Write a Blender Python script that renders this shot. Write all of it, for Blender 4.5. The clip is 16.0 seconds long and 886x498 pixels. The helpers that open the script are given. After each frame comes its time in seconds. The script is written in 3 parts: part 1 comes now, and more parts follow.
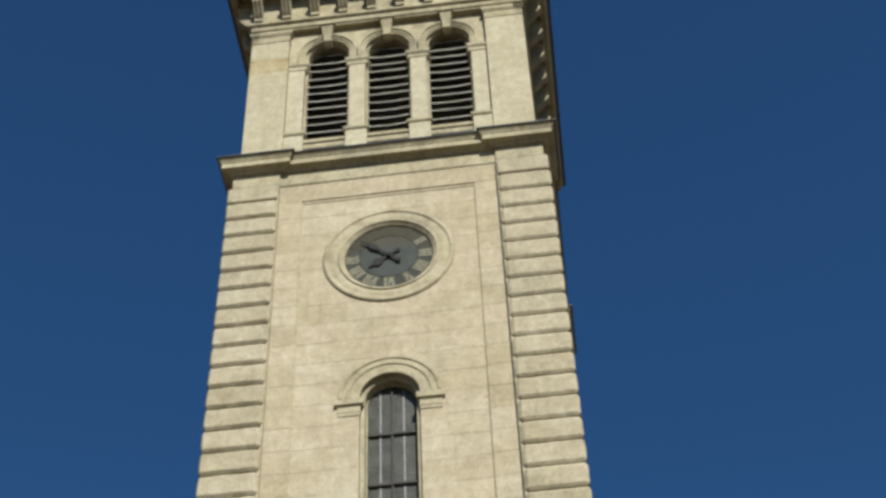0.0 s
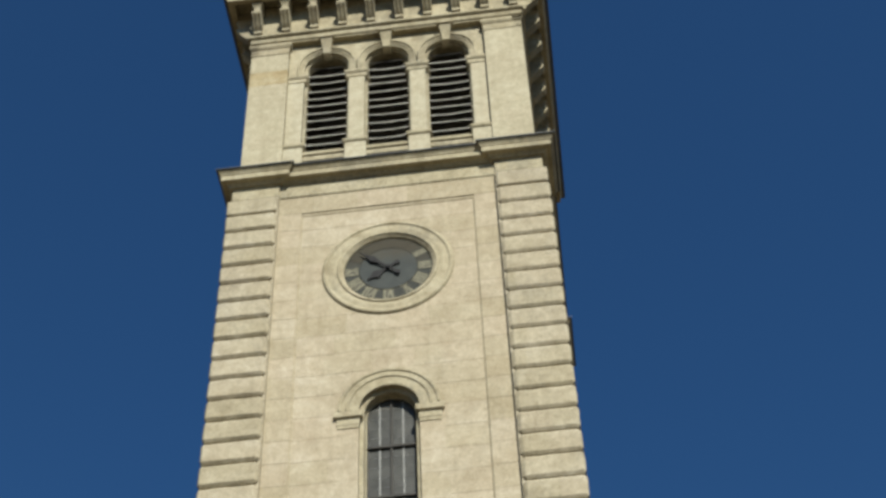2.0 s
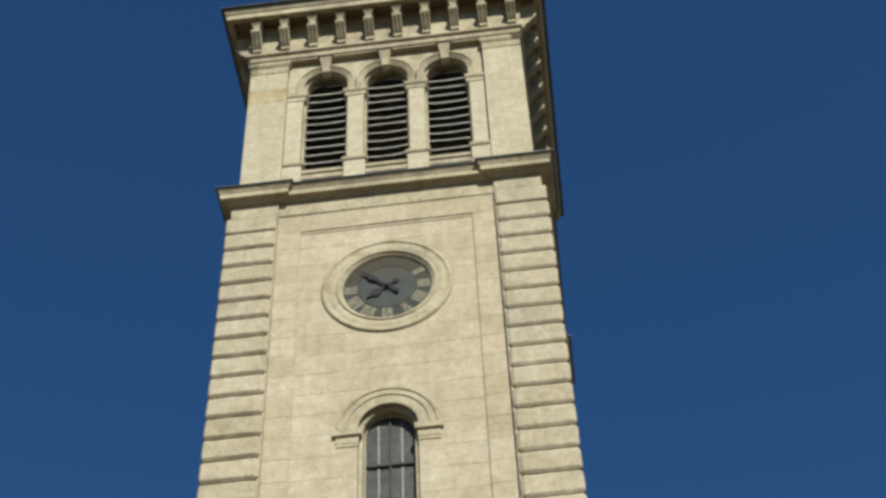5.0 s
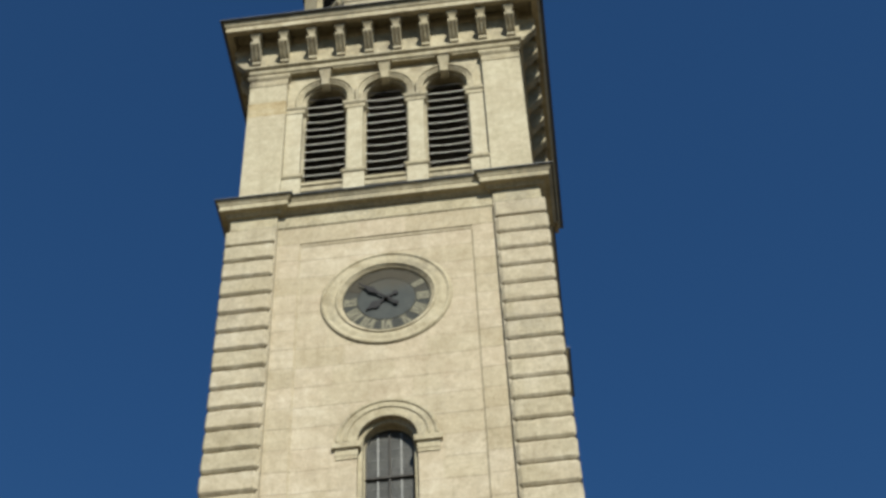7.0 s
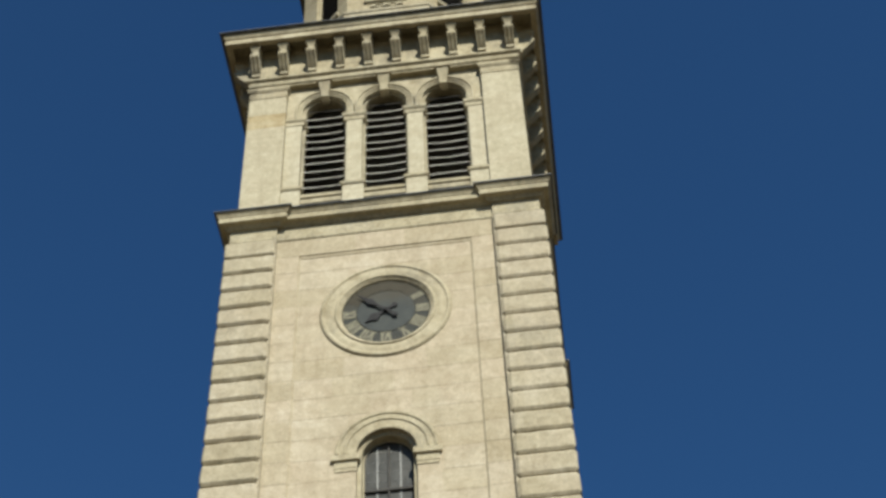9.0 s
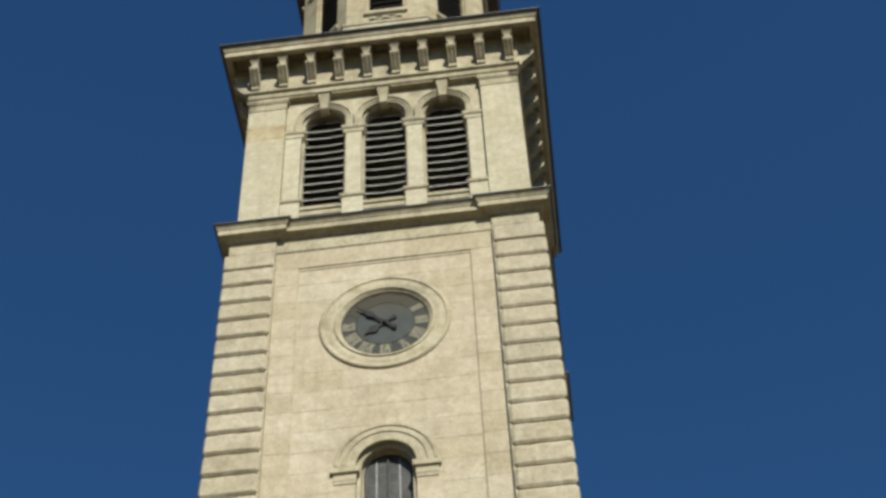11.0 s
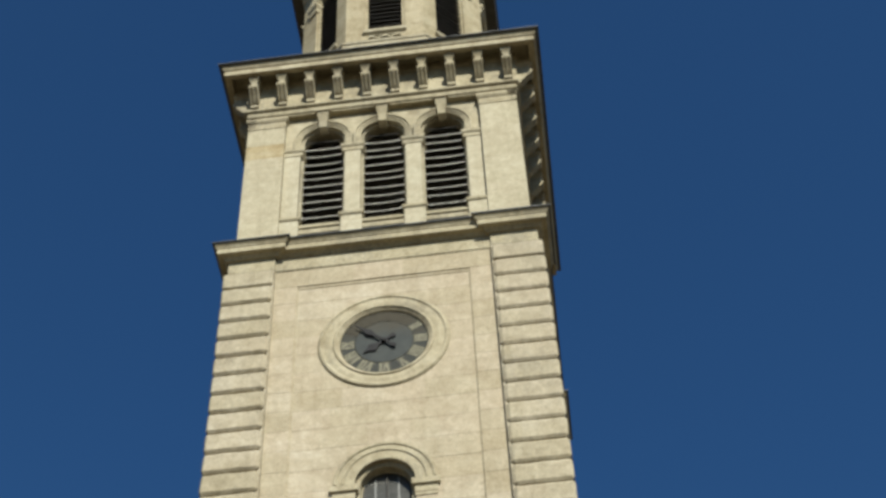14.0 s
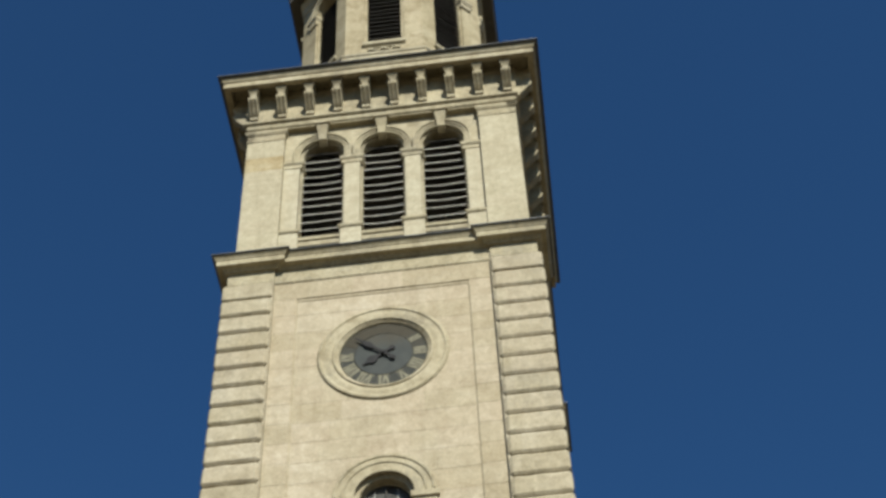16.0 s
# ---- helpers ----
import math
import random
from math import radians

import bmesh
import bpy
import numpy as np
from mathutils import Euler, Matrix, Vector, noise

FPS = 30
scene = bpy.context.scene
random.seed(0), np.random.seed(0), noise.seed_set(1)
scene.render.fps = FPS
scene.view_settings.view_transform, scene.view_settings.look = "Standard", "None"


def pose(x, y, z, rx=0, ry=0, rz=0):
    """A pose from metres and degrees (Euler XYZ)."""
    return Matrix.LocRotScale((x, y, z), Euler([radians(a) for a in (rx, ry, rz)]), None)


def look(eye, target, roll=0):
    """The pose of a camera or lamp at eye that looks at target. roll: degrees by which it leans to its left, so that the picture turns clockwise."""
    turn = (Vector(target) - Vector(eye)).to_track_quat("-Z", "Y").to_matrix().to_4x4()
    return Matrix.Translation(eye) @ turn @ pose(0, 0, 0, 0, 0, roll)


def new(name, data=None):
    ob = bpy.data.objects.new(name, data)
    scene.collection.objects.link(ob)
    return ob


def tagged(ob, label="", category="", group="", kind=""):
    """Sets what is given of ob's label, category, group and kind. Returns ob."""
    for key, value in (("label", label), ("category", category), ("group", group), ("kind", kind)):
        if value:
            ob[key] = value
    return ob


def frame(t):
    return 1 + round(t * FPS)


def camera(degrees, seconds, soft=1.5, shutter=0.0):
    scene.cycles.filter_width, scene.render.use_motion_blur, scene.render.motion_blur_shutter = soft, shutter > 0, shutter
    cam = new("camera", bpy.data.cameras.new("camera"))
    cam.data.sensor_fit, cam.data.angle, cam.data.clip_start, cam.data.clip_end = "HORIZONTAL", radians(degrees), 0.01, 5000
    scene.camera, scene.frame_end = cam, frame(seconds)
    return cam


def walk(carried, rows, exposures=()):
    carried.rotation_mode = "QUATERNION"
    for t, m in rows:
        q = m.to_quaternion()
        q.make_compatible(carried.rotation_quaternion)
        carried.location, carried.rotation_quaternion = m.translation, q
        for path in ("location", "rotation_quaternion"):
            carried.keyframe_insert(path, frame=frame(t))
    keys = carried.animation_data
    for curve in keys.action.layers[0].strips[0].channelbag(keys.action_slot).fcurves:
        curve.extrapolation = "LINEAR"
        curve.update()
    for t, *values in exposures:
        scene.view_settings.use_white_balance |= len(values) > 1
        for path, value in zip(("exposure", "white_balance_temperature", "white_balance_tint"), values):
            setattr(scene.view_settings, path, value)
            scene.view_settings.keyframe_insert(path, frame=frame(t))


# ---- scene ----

# ---------------------------------------------------------------- camera
cam = camera(31.39, 16.0, soft=3.1)
EYE = (2.886, -21.0, 1.6)          # a tripod in front of the tower, a little to one side of its axis
ROWS = [  # seconds, Euler degrees: a slow steady tilt upwards
    (0.0, 137.3577, 1.7975, 6.8483),
    (2.0, 137.7993, 1.8233, 6.8398),
    (4.0, 138.2410, 1.8491, 6.8316),
    (6.0, 138.6826, 1.8750, 6.8236),
    (8.0, 139.1242, 1.9009, 6.8157),
    (10.0, 139.5658, 1.9269, 6.8081),
    (12.0, 140.0075, 1.9530, 6.8007),
    (14.0, 140.4491, 1.9791, 6.7934),
    (16.0, 140.8907, 2.0053, 6.7864),
]
walk(cam, [(t, pose(*EYE, rx, ry, rz)) for t, rx, ry, rz in ROWS], exposures=((0.0, 0.83), (4.0, 0.83), (6.5, 0.91), (9.5, 0.91), (12.0, 0.895), (16.0, 0.895)))

# ---------------------------------------------------------------- light
SUN_SIDE, SUN_UP = 20.0, 38.8      # degrees to the right of the front's normal, degrees above the horizon
sun_way = Vector((math.sin(radians(SUN_SIDE)) * math.cos(radians(SUN_UP)), -math.cos(radians(SUN_SIDE)) * math.cos(radians(SUN_UP)), math.sin(radians(SUN_UP))))
sun = new("sun", bpy.data.lights.new("sun", "SUN"))
sun.data.energy, sun.data.angle, sun.data.color = 4.4, radians(0.5), (1.0, 0.968, 0.858)
sun.matrix_world = look(sun_way * 100, (0, 0, 0))

world = bpy.data.worlds.new("sky")
scene.world = world
world.use_nodes = True
wn = world.node_tree.nodes
sky = wn.new("ShaderNodeTexSky")
sky.sky_type, sky.sun_disc = "NISHITA", False
sky.sun_elevation, sky.sun_rotation = radians(SUN_UP), math.atan2(sun_way.x, sun_way.y)
sky.altitude, sky.air_density, sky.dust_density, sky.ozone_density = 300, 1.0, 0.9, 4.0
deep = wn.new("ShaderNodeMix")            # a very clear, deep blue late-day sky
deep.data_type, deep.blend_type = "RGBA", "MULTIPLY"
deep.inputs[0].default_value, deep.inputs[7].default_value = 1.0, (0.335, 0.655, 0.885, 1)
world.node_tree.links.new(sky.outputs[0], deep.inputs[6])
world.node_tree.links.new(deep.outputs[2], wn["Background"].inputs["Color"])
wn["Background"].inputs["Strength"].default_value = 0.051


# ---------------------------------------------------------------- materials
def material(name):
    m = bpy.data.materials.new(name)
    m.use_nodes = True
    nt = m.node_tree
    return m, nt, nt.nodes["Principled BSDF"]


def node(nt, kind, **inputs):
    n = nt.nodes.new(kind)
    for key, value in inputs.items():
        n.inputs[key.replace("_", " ")].default_value = value
    return n


def ramp(nt, source, stops):
    r = nt.nodes.new("ShaderNodeValToRGB")
    nt.links.new(source, r.inputs[0])
    while len(r.color_ramp.elements) < len(stops):
        r.color_ramp.elements.new(0.5)
    for e, (at, c) in zip(r.color_ramp.elements, stops):
        e.position, e.color = at, (*c, 1)
    return r.outputs[0]


def mix(nt, a, b, fac, how="MIX"):
    n = nt.nodes.new("ShaderNodeMix")
    n.data_type, n.blend_type = "RGBA", how
    for socket, value in ((n.inputs[0], fac), (n.inputs[6], a), (n.inputs[7], b)):
        if isinstance(value, (int, float)):
            socket.default_value = value
        elif isinstance(value, tuple):
            socket.default_value = (*value, 1)
        else:
            nt.links.new(value, socket)
    return n.outputs[2]


def stone(name, low, mid, high, stain, per_block=0.08, grime=0.5, bump=0.25, lichen=0.0):
    """Weathered limestone: tone from block to block, cloudy bedding, brown stains, pitted grain."""
    m, nt, bsdf = material(name)
    geo = nt.nodes.new("ShaderNodeNewGeometry")
    info = nt.nodes.new("ShaderNodeObjectInfo")
    bed = nt.nodes.new("ShaderNodeMapping")
    bed.inputs["Scale"].default_value = (1.0, 1.0, 1.7)
    nt.links.new(geo.outputs["Position"], bed.inputs["Vector"])
    big = node(nt, "ShaderNodeTexNoise", Scale=0.9, Detail=6.0, Roughness=0.6)
    nt.links.new(bed.outputs[0], big.inputs["Vector"])
    col = ramp(nt, big.outputs[0], ((0.3, low), (0.52, mid), (0.72, high)))
    blot = node(nt, "ShaderNodeTexNoise", Scale=2.3, Detail=8.0, Roughness=0.68)
    nt.links.new(geo.outputs["Position"], blot.inputs["Vector"])
    mask = ramp(nt, blot.outputs[0], ((0.5, (0, 0, 0)), (0.66, (1, 1, 1))))
    pale = node(nt, "ShaderNodeTexNoise", Scale=6.5, Detail=9.0, Roughness=0.75, Distortion=0.5)
    nt.links.new(geo.outputs["Position"], pale.inputs["Vector"])
    bleach = ramp(nt, pale.outputs[0], ((0.34, (0.83, 0.81, 0.76)), (0.47, (0.98, 0.97, 0.95)), (0.60, (1.16, 1.165, 1.18))))
    col = mix(nt, col, bleach, 0.75, "MULTIPLY")
    fade = node(nt, "ShaderNodeMath")
    fade.operation = "MULTIPLY"
    fade.inputs[1].default_value = grime
    nt.links.new(mask, fade.inputs[0])
    col = mix(nt, col, stain, fade.outputs[0])
    runs = nt.nodes.new("ShaderNodeMapping")
    runs.inputs["Scale"].default_value = (5.0, 5.0, 0.55)
    nt.links.new(geo.outputs["Position"], runs.inputs["Vector"])
    run = node(nt, "ShaderNodeTexNoise", Scale=1.0, Detail=6.0, Roughness=0.65)
    nt.links.new(runs.outputs[0], run.inputs["Vector"])
    wash = ramp(nt, run.outputs[0], ((0.3, (0.84, 0.83, 0.80)), (0.5, (1.0, 1.0, 1.0)), (0.72, (1.09, 1.09, 1.10))))
    col = mix(nt, col, wash, 0.6, "MULTIPLY")
    thin = nt.nodes.new("ShaderNodeMapping")
    thin.inputs["Scale"].default_value = (1.3, 1.3, 15.0)
    nt.links.new(geo.outputs["Position"], thin.inputs["Vector"])
    layer = node(nt, "ShaderNodeTexNoise", Scale=1.0, Detail=5.0, Roughness=0.7, Distortion=0.4)
    nt.links.new(thin.outputs[0], layer.inputs["Vector"])
    beds = ramp(nt, layer.outputs[0], ((0.30, (0.86, 0.85, 0.82)), (0.48, (1.0, 1.0, 1.0)), (0.7, (1.06, 1.06, 1.06))))
    col = mix(nt, col, beds, 0.38, "MULTIPLY")
    if lichen:
        skin = nt.nodes.new("ShaderNodeMapping")
        skin.inputs["Scale"].default_value = (1.5, 1.5, 0.8)
        nt.links.new(geo.outputs["Position"], skin.inputs["Vector"])
        spots = node(nt, "ShaderNodeTexNoise", Scale=7.0, Detail=8.0, Roughness=0.7, Distortion=0.8)
        nt.links.new(skin.outputs[0], spots.inputs["Vector"])
        where = node(nt, "ShaderNodeTexNoise", Scale=0.8, Detail=3.0)
        nt.links.new(geo.outputs["Position"], where.inputs["Vector"])
        both = node(nt, "ShaderNodeMath")
        half_sum = node(nt, "ShaderNodeMath")
        half_sum.operation, half_sum.inputs[1].default_value = "MULTIPLY", 0.5
        nt.links.new(both.outputs[0], half_sum.inputs[0])
        nt.links.new(spots.outputs[0], both.inputs[0])
        nt.links.new(where.outputs[0], both.inputs[1])
        crust = ramp(nt, half_sum.outputs[0], ((0.50, (0, 0, 0)), (0.60, (lichen, lichen, lichen))))
        col = mix(nt, col, (0.155, 0.142, 0.108), crust)
    p = per_block
    tone = ramp(nt, info.outputs["Random"], ((0.0, (1 - p * 0.95, 1 - p * 1.1, 1 - p * 1.5)), (0.3, (1 - p * 0.2, 1 - p * 0.2, 1 - p * 0.3)),
                                             (0.7, (1 + p * 0.1, 1.0 - p * 0.05, 1.0)), (1.0, (1 + p * 0.35, 1 + p * 0.4, 1 + p * 0.6))))
    grain = node(nt, "ShaderNodeTexNoise", Scale=24.0, Detail=4.0, Roughness=0.7)
    nt.links.new(geo.outputs["Position"], grain.inputs["Vector"])
    speck = ramp(nt, grain.outputs[0], ((0.32, (0.82, 0.81, 0.78)), (0.62, (1.06, 1.06, 1.06))))
    col = mix(nt, col, speck, 1.0, "MULTIPLY")
    col = mix(nt, col, tone, 1.0, "MULTIPLY")
    nt.links.new(col, bsdf.inputs["Base Color"])
    bsdf.inputs["Roughness"].default_value = 0.9
    bsdf.inputs["Specular IOR Level"].default_value = 0.25
    pits = node(nt, "ShaderNodeTexNoise", Scale=14.0, Detail=9.0, Roughness=0.72)
    nt.links.new(geo.outputs["Position"], pits.inputs["Vector"])
    bp = node(nt, "ShaderNodeBump", Strength=bump, Distance=0.02)
    nt.links.new(pits.outputs[0], bp.inputs["Height"])
    nt.links.new(bp.outputs[0], bsdf.inputs["Normal"])
    return m


def plain(name, low, high, rough=0.6, scale=6.0, metal=0.0, bump=0.1):
    m, nt, bsdf = material(name)
    geo = nt.nodes.new("ShaderNodeNewGeometry")
    a = node(nt, "ShaderNodeTexNoise", Scale=scale, Detail=7.0, Roughness=0.65)
    nt.links.new(geo.outputs["Position"], a.inputs["Vector"])
    col = ramp(nt, a.outputs[0], ((0.32, low), (0.68, high)))
    nt.links.new(col, bsdf.inputs["Base Color"])
    bsdf.inputs["Roughness"].default_value, bsdf.inputs["Metallic"].default_value = rough, metal
    bsdf.inputs["Specular IOR Level"].default_value = 0.2
    b = node(nt, "ShaderNodeTexNoise", Scale=scale * 9, Detail=4.0)
    nt.links.new(geo.outputs["Position"], b.inputs["Vector"])
    bp = node(nt, "ShaderNodeBump", Strength=bump, Distance=0.01)
    nt.links.new(b.outputs[0], bp.inputs["Height"])
    nt.links.new(bp.outputs[0], bsdf.inputs["Normal"])
    return m


ASHLAR = stone("ashlar_limestone", (0.278, 0.241, 0.170), (0.325, 0.287, 0.209), (0.356, 0.321, 0.245), (0.252, 0.207, 0.139), 0.11, 0.36, 0.3, 0.14)
QUOIN = stone("quoin_limestone", (0.270, 0.238, 0.166), (0.313, 0.281, 0.205), (0.342, 0.314, 0.243), (0.205, 0.176, 0.118), 0.09, 0.45, 0.45, 0.3)
MOULD = stone("moulded_limestone", (0.257, 0.228, 0.155), (0.308, 0.278, 0.194), (0.344, 0.316, 0.231), (0.182, 0.152, 0.093), 0.06, 0.75, 0.3, 0.5)
MORTAR = stone("lime_mortar", (0.235, 0.203, 0.142), (0.275, 0.243, 0.174), (0.31, 0.282, 0.21), (0.185, 0.152, 0.098), 0.0, 0.5)
LANTERN = stone("stained_limestone", (0.225, 0.193, 0.122), (0.285, 0.252, 0.168), (0.325, 0.295, 0.21), (0.17, 0.137, 0.078), 0.06, 0.75)
PIER = stone("pale_smooth_limestone", (0.30, 0.272, 0.195), (0.33, 0.305, 0.225), (0.35, 0.33, 0.25), (0.25, 0.215, 0.14), 0.03, 0.35, 0.12)
CORNER = stone("smooth_corner_limestone", (0.285, 0.258, 0.182), (0.318, 0.291, 0.210), (0.342, 0.316, 0.237), (0.245, 0.212, 0.142), 0.05, 0.4, 0.15)
OCHRE = stone("iron_stained_limestone", (0.24, 0.19, 0.105), (0.285, 0.24, 0.145), (0.32, 0.285, 0.195), (0.20, 0.145, 0.07), 0.0, 0.7, 0.2)
LEAD = plain("lead_sheet", (0.05, 0.055, 0.06), (0.10, 0.105, 0.11), 0.55, 3.0, 0.4)
SLATE = plain("roof_slate", (0.04, 0.045, 0.05), (0.09, 0.095, 0.10), 0.6, 2.0)
SLAT = plain("weathered_slat_timber", (0.32, 0.31, 0.275), (0.52, 0.505, 0.455), 0.8, 5.0)
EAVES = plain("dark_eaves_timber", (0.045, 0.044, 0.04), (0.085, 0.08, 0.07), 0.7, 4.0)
# lantern slats; also colours in the shade on belfry slats under the arches
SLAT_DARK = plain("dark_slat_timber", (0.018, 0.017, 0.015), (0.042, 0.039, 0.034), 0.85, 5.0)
# for the unseen liners added behind the openings
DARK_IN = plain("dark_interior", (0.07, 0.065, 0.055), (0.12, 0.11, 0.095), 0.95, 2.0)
DIAL = plain("dial_chapter_ring", (0.025, 0.028, 0.026), (0.046, 0.047, 0.040), 0.85, 4.0, 0.0, 0.05)
DIAL_IN = plain("dial_centre_grey", (0.032, 0.037, 0.037), (0.050, 0.055, 0.052), 0.85, 3.0, 0.0, 0.05)
WORN = plain("worn_numeral", (0.028, 0.028, 0.022), (0.047, 0.045, 0.035), 0.85, 6.0)
PLATE = plain("dull_numeral_ground", (0.042, 0.042, 0.036), (0.070, 0.068, 0.056), 0.85, 9.0, 0.0, 0.05)
NUMERAL = plain("dull_gilt_numeral", (0.105, 0.10, 0.07), (0.185, 0.175, 0.125), 0.8, 9.0)
BLACK = plain("black_painted_iron", (0.005, 0.005, 0.006), (0.012, 0.012, 0.013), 0.7, 8.0)
IRON = plain("window_iron", (0.02, 0.019, 0.017), (0.045, 0.042, 0.036), 0.6, 8.0)
CAME = plain("lead_came", (0.16, 0.164, 0.158), (0.25, 0.253, 0.24), 0.5, 9.0)
GROUND = plain("sandy_gravel_ground", (0.105, 0.080, 0.045), (0.145, 0.114, 0.070), 0.95, 0.6)


def dusty_glass():
    m, nt, bsdf = material("dusty_leaded_glass")
    geo = nt.nodes.new("ShaderNodeNewGeometry")
    a = node(nt, "ShaderNodeTexNoise", Scale=3.0, Detail=6.0)
    nt.links.new(geo.outputs["Position"], a.inputs["Vector"])
    col = ramp(nt, a.outputs[0], ((0.35, (0.042, 0.042, 0.037)), (0.7, (0.078, 0.078, 0.069))))
    nt.links.new(col, bsdf.inputs["Base Color"])
    bsdf.inputs["Roughness"].default_value = 0.28
    bsdf.inputs["Specular IOR Level"].default_value = 0.22
    bsdf.inputs["Transmission Weight"].default_value = 0.25
    b = node(nt, "ShaderNodeTexNoise", Scale=5.0, Detail=2.0)
    nt.links.new(geo.outputs["Position"], b.inputs["Vector"])
    bp = node(nt, "ShaderNodeBump", Strength=0.25, Distance=0.02)
    nt.links.new(b.outputs[0], bp.inputs["Height"])
    nt.links.new(bp.outputs[0], bsdf.inputs["Normal"])
    return m


GLASS = dusty_glass()


def brown_top(m, tint, amount):
    """Tints the upper part of the dial brown, with an edge broken by noise."""
    nt = m.node_tree
    bsdf = nt.nodes["Principled BSDF"]
    base = bsdf.inputs["Base Color"].links[0].from_socket
    at = nt.nodes.new("ShaderNodeTexCoord")
    sep = nt.nodes.new("ShaderNodeSeparateXYZ")
    nt.links.new(at.outputs["Object"], sep.inputs[0])
    patch = node(nt, "ShaderNodeTexNoise", Scale=2.6, Detail=6.0, Roughness=0.6)
    nt.links.new(at.outputs["Object"], patch.inputs["Vector"])
    total = nt.nodes.new("ShaderNodeMath")
    nt.links.new(sep.outputs["Z"], total.inputs[0])
    nt.links.new(patch.outputs[0], total.inputs[1])
    fac = ramp(nt, total.outputs[0], ((0.62, (0, 0, 0)), (1.0, (amount, amount, amount))))
    nt.links.new(mix(nt, base, tint, fac), bsdf.inputs["Base Color"])


brown_top(DIAL, (0.043, 0.036, 0.023), 0.7)
brown_top(DIAL_IN, (0.054, 0.048, 0.034), 0.7)


# ---------------------------------------------------------------- mesh tools
def part(name, bm, mat, parent=None, label="", at=None, smooth=False):
    """One mesh object out of a bmesh, under a thing or a part."""
    me = bpy.data.meshes.new(name)
    bmesh.ops.recalc_face_normals(bm, faces=bm.faces)
    bm.to_mesh(me)
    bm.free()
    me.materials.append(mat)
    if smooth:
        for p in me.polygons:
            p.use_smooth = True
    return place(name, me, parent, label, at)


def place(name, me, parent=None, label="", at=None):
    ob = new(name, me)
    if parent is not None:
        ob.parent = parent
    if at is not None:
        ob.matrix_basis = at
    if label:
        ob["label"] = label
    return ob


def thing(name, at, label, category, group="", kind=""):
    ob = new(name)
    ob.matrix_basis = at
    ob.empty_display_size = 0.3
    return tagged(ob, label, category, group, kind)


def box(bm, x0, x1, y0, y1, z0, z1):
    v = [bm.verts.new((x, y, z)) for x in (x0, x1) for y in (y0, y1) for z in (z0, z1)]
    for f in ((0, 1, 3, 2), (4, 6, 7, 5), (0, 4, 5, 1), (2, 3, 7, 6), (0, 2, 6, 4), (1, 5, 7, 3)):
        bm.faces.new([v[i] for i in f])
    return v


def soft_box(x0, x1, y0, y1, z0, z1, c=0.02, steps=2):
    bm = bmesh.new()
    box(bm, x0, x1, y0, y1, z0, z1)
    bmesh.ops.bevel(bm, geom=bm.edges[:], offset=c, segments=steps, affect="EDGES", profile=0.5)
    return bm


def offset(plan, d):
    """A closed counter-clockwise outline pushed outwards by d, with mitred corners."""
    out, n = [], len(plan)
    for i in range(n):
        p, a, b = Vector(plan[i]), Vector(plan[i - 1]), Vector(plan[(i + 1) % n])
        e, g = (p - a).normalized(), (b - p).normalized()
        n1, n2 = Vector((e.y, -e.x)), Vector((g.y, -g.x))
        out.append(p + (n1 + n2) * (d / (1 + n1.dot(n2))))
    return out


def sweep(plan, profile):
    """A moulding: the profile of (projection, height) carried round a closed outline."""
    bm = bmesh.new()
    rings = []
    for d, z in profile:
        rings.append([bm.verts.new((p.x, p.y, z)) for p in offset(plan, d)])
    for r, s in zip(rings, rings[1:]):
        for i in range(len(r)):
            j = (i + 1) % len(r)
            bm.faces.new((r[i], r[j], s[j], s[i]))
    return bm


def arc_sweep(bm, cx, cz, profile, a0=0.0, a1=180.0, steps=32, drop=0.0):
    """A profile of (radius, depth) carried round an arc; drop lengthens both ends straight down."""
    full = a1 - a0 >= 360
    rings = []
    if drop and not full:
        rings.append([bm.verts.new((cx + r, y, cz - drop)) for r, y in profile])
    for i in range(steps if full else steps + 1):
        a = radians(a0 + (a1 - a0) * i / steps)
        rings.append([bm.verts.new((cx + r * math.cos(a), y, cz + r * math.sin(a))) for r, y in profile])
    if drop and not full:
        rings.append([bm.verts.new((cx - r, y, cz - drop)) for r, y in profile])
    pairs = list(zip(rings, rings[1:])) + ([(rings[-1], rings[0])] if full else [])
    for r, s in pairs:
        for k in range(len(profile) - 1):
            bm.faces.new((r[k], r[k + 1], s[k + 1], s[k]))
    return bm


def extrude_outline(bm, outline, y0, y1):
    """A flat outline of (x, z) as a slab from depth y0 to y1."""
    f = [bm.verts.new((x, y0, z)) for x, z in outline]
    b = [bm.verts.new((x, y1, z)) for x, z in outline]
    bm.faces.new(f)
    bm.faces.new(list(reversed(b)))
    for i in range(len(f)):
        j = (i + 1) % len(f)
        bm.faces.new((f[j], f[i], b[i], b[j]))


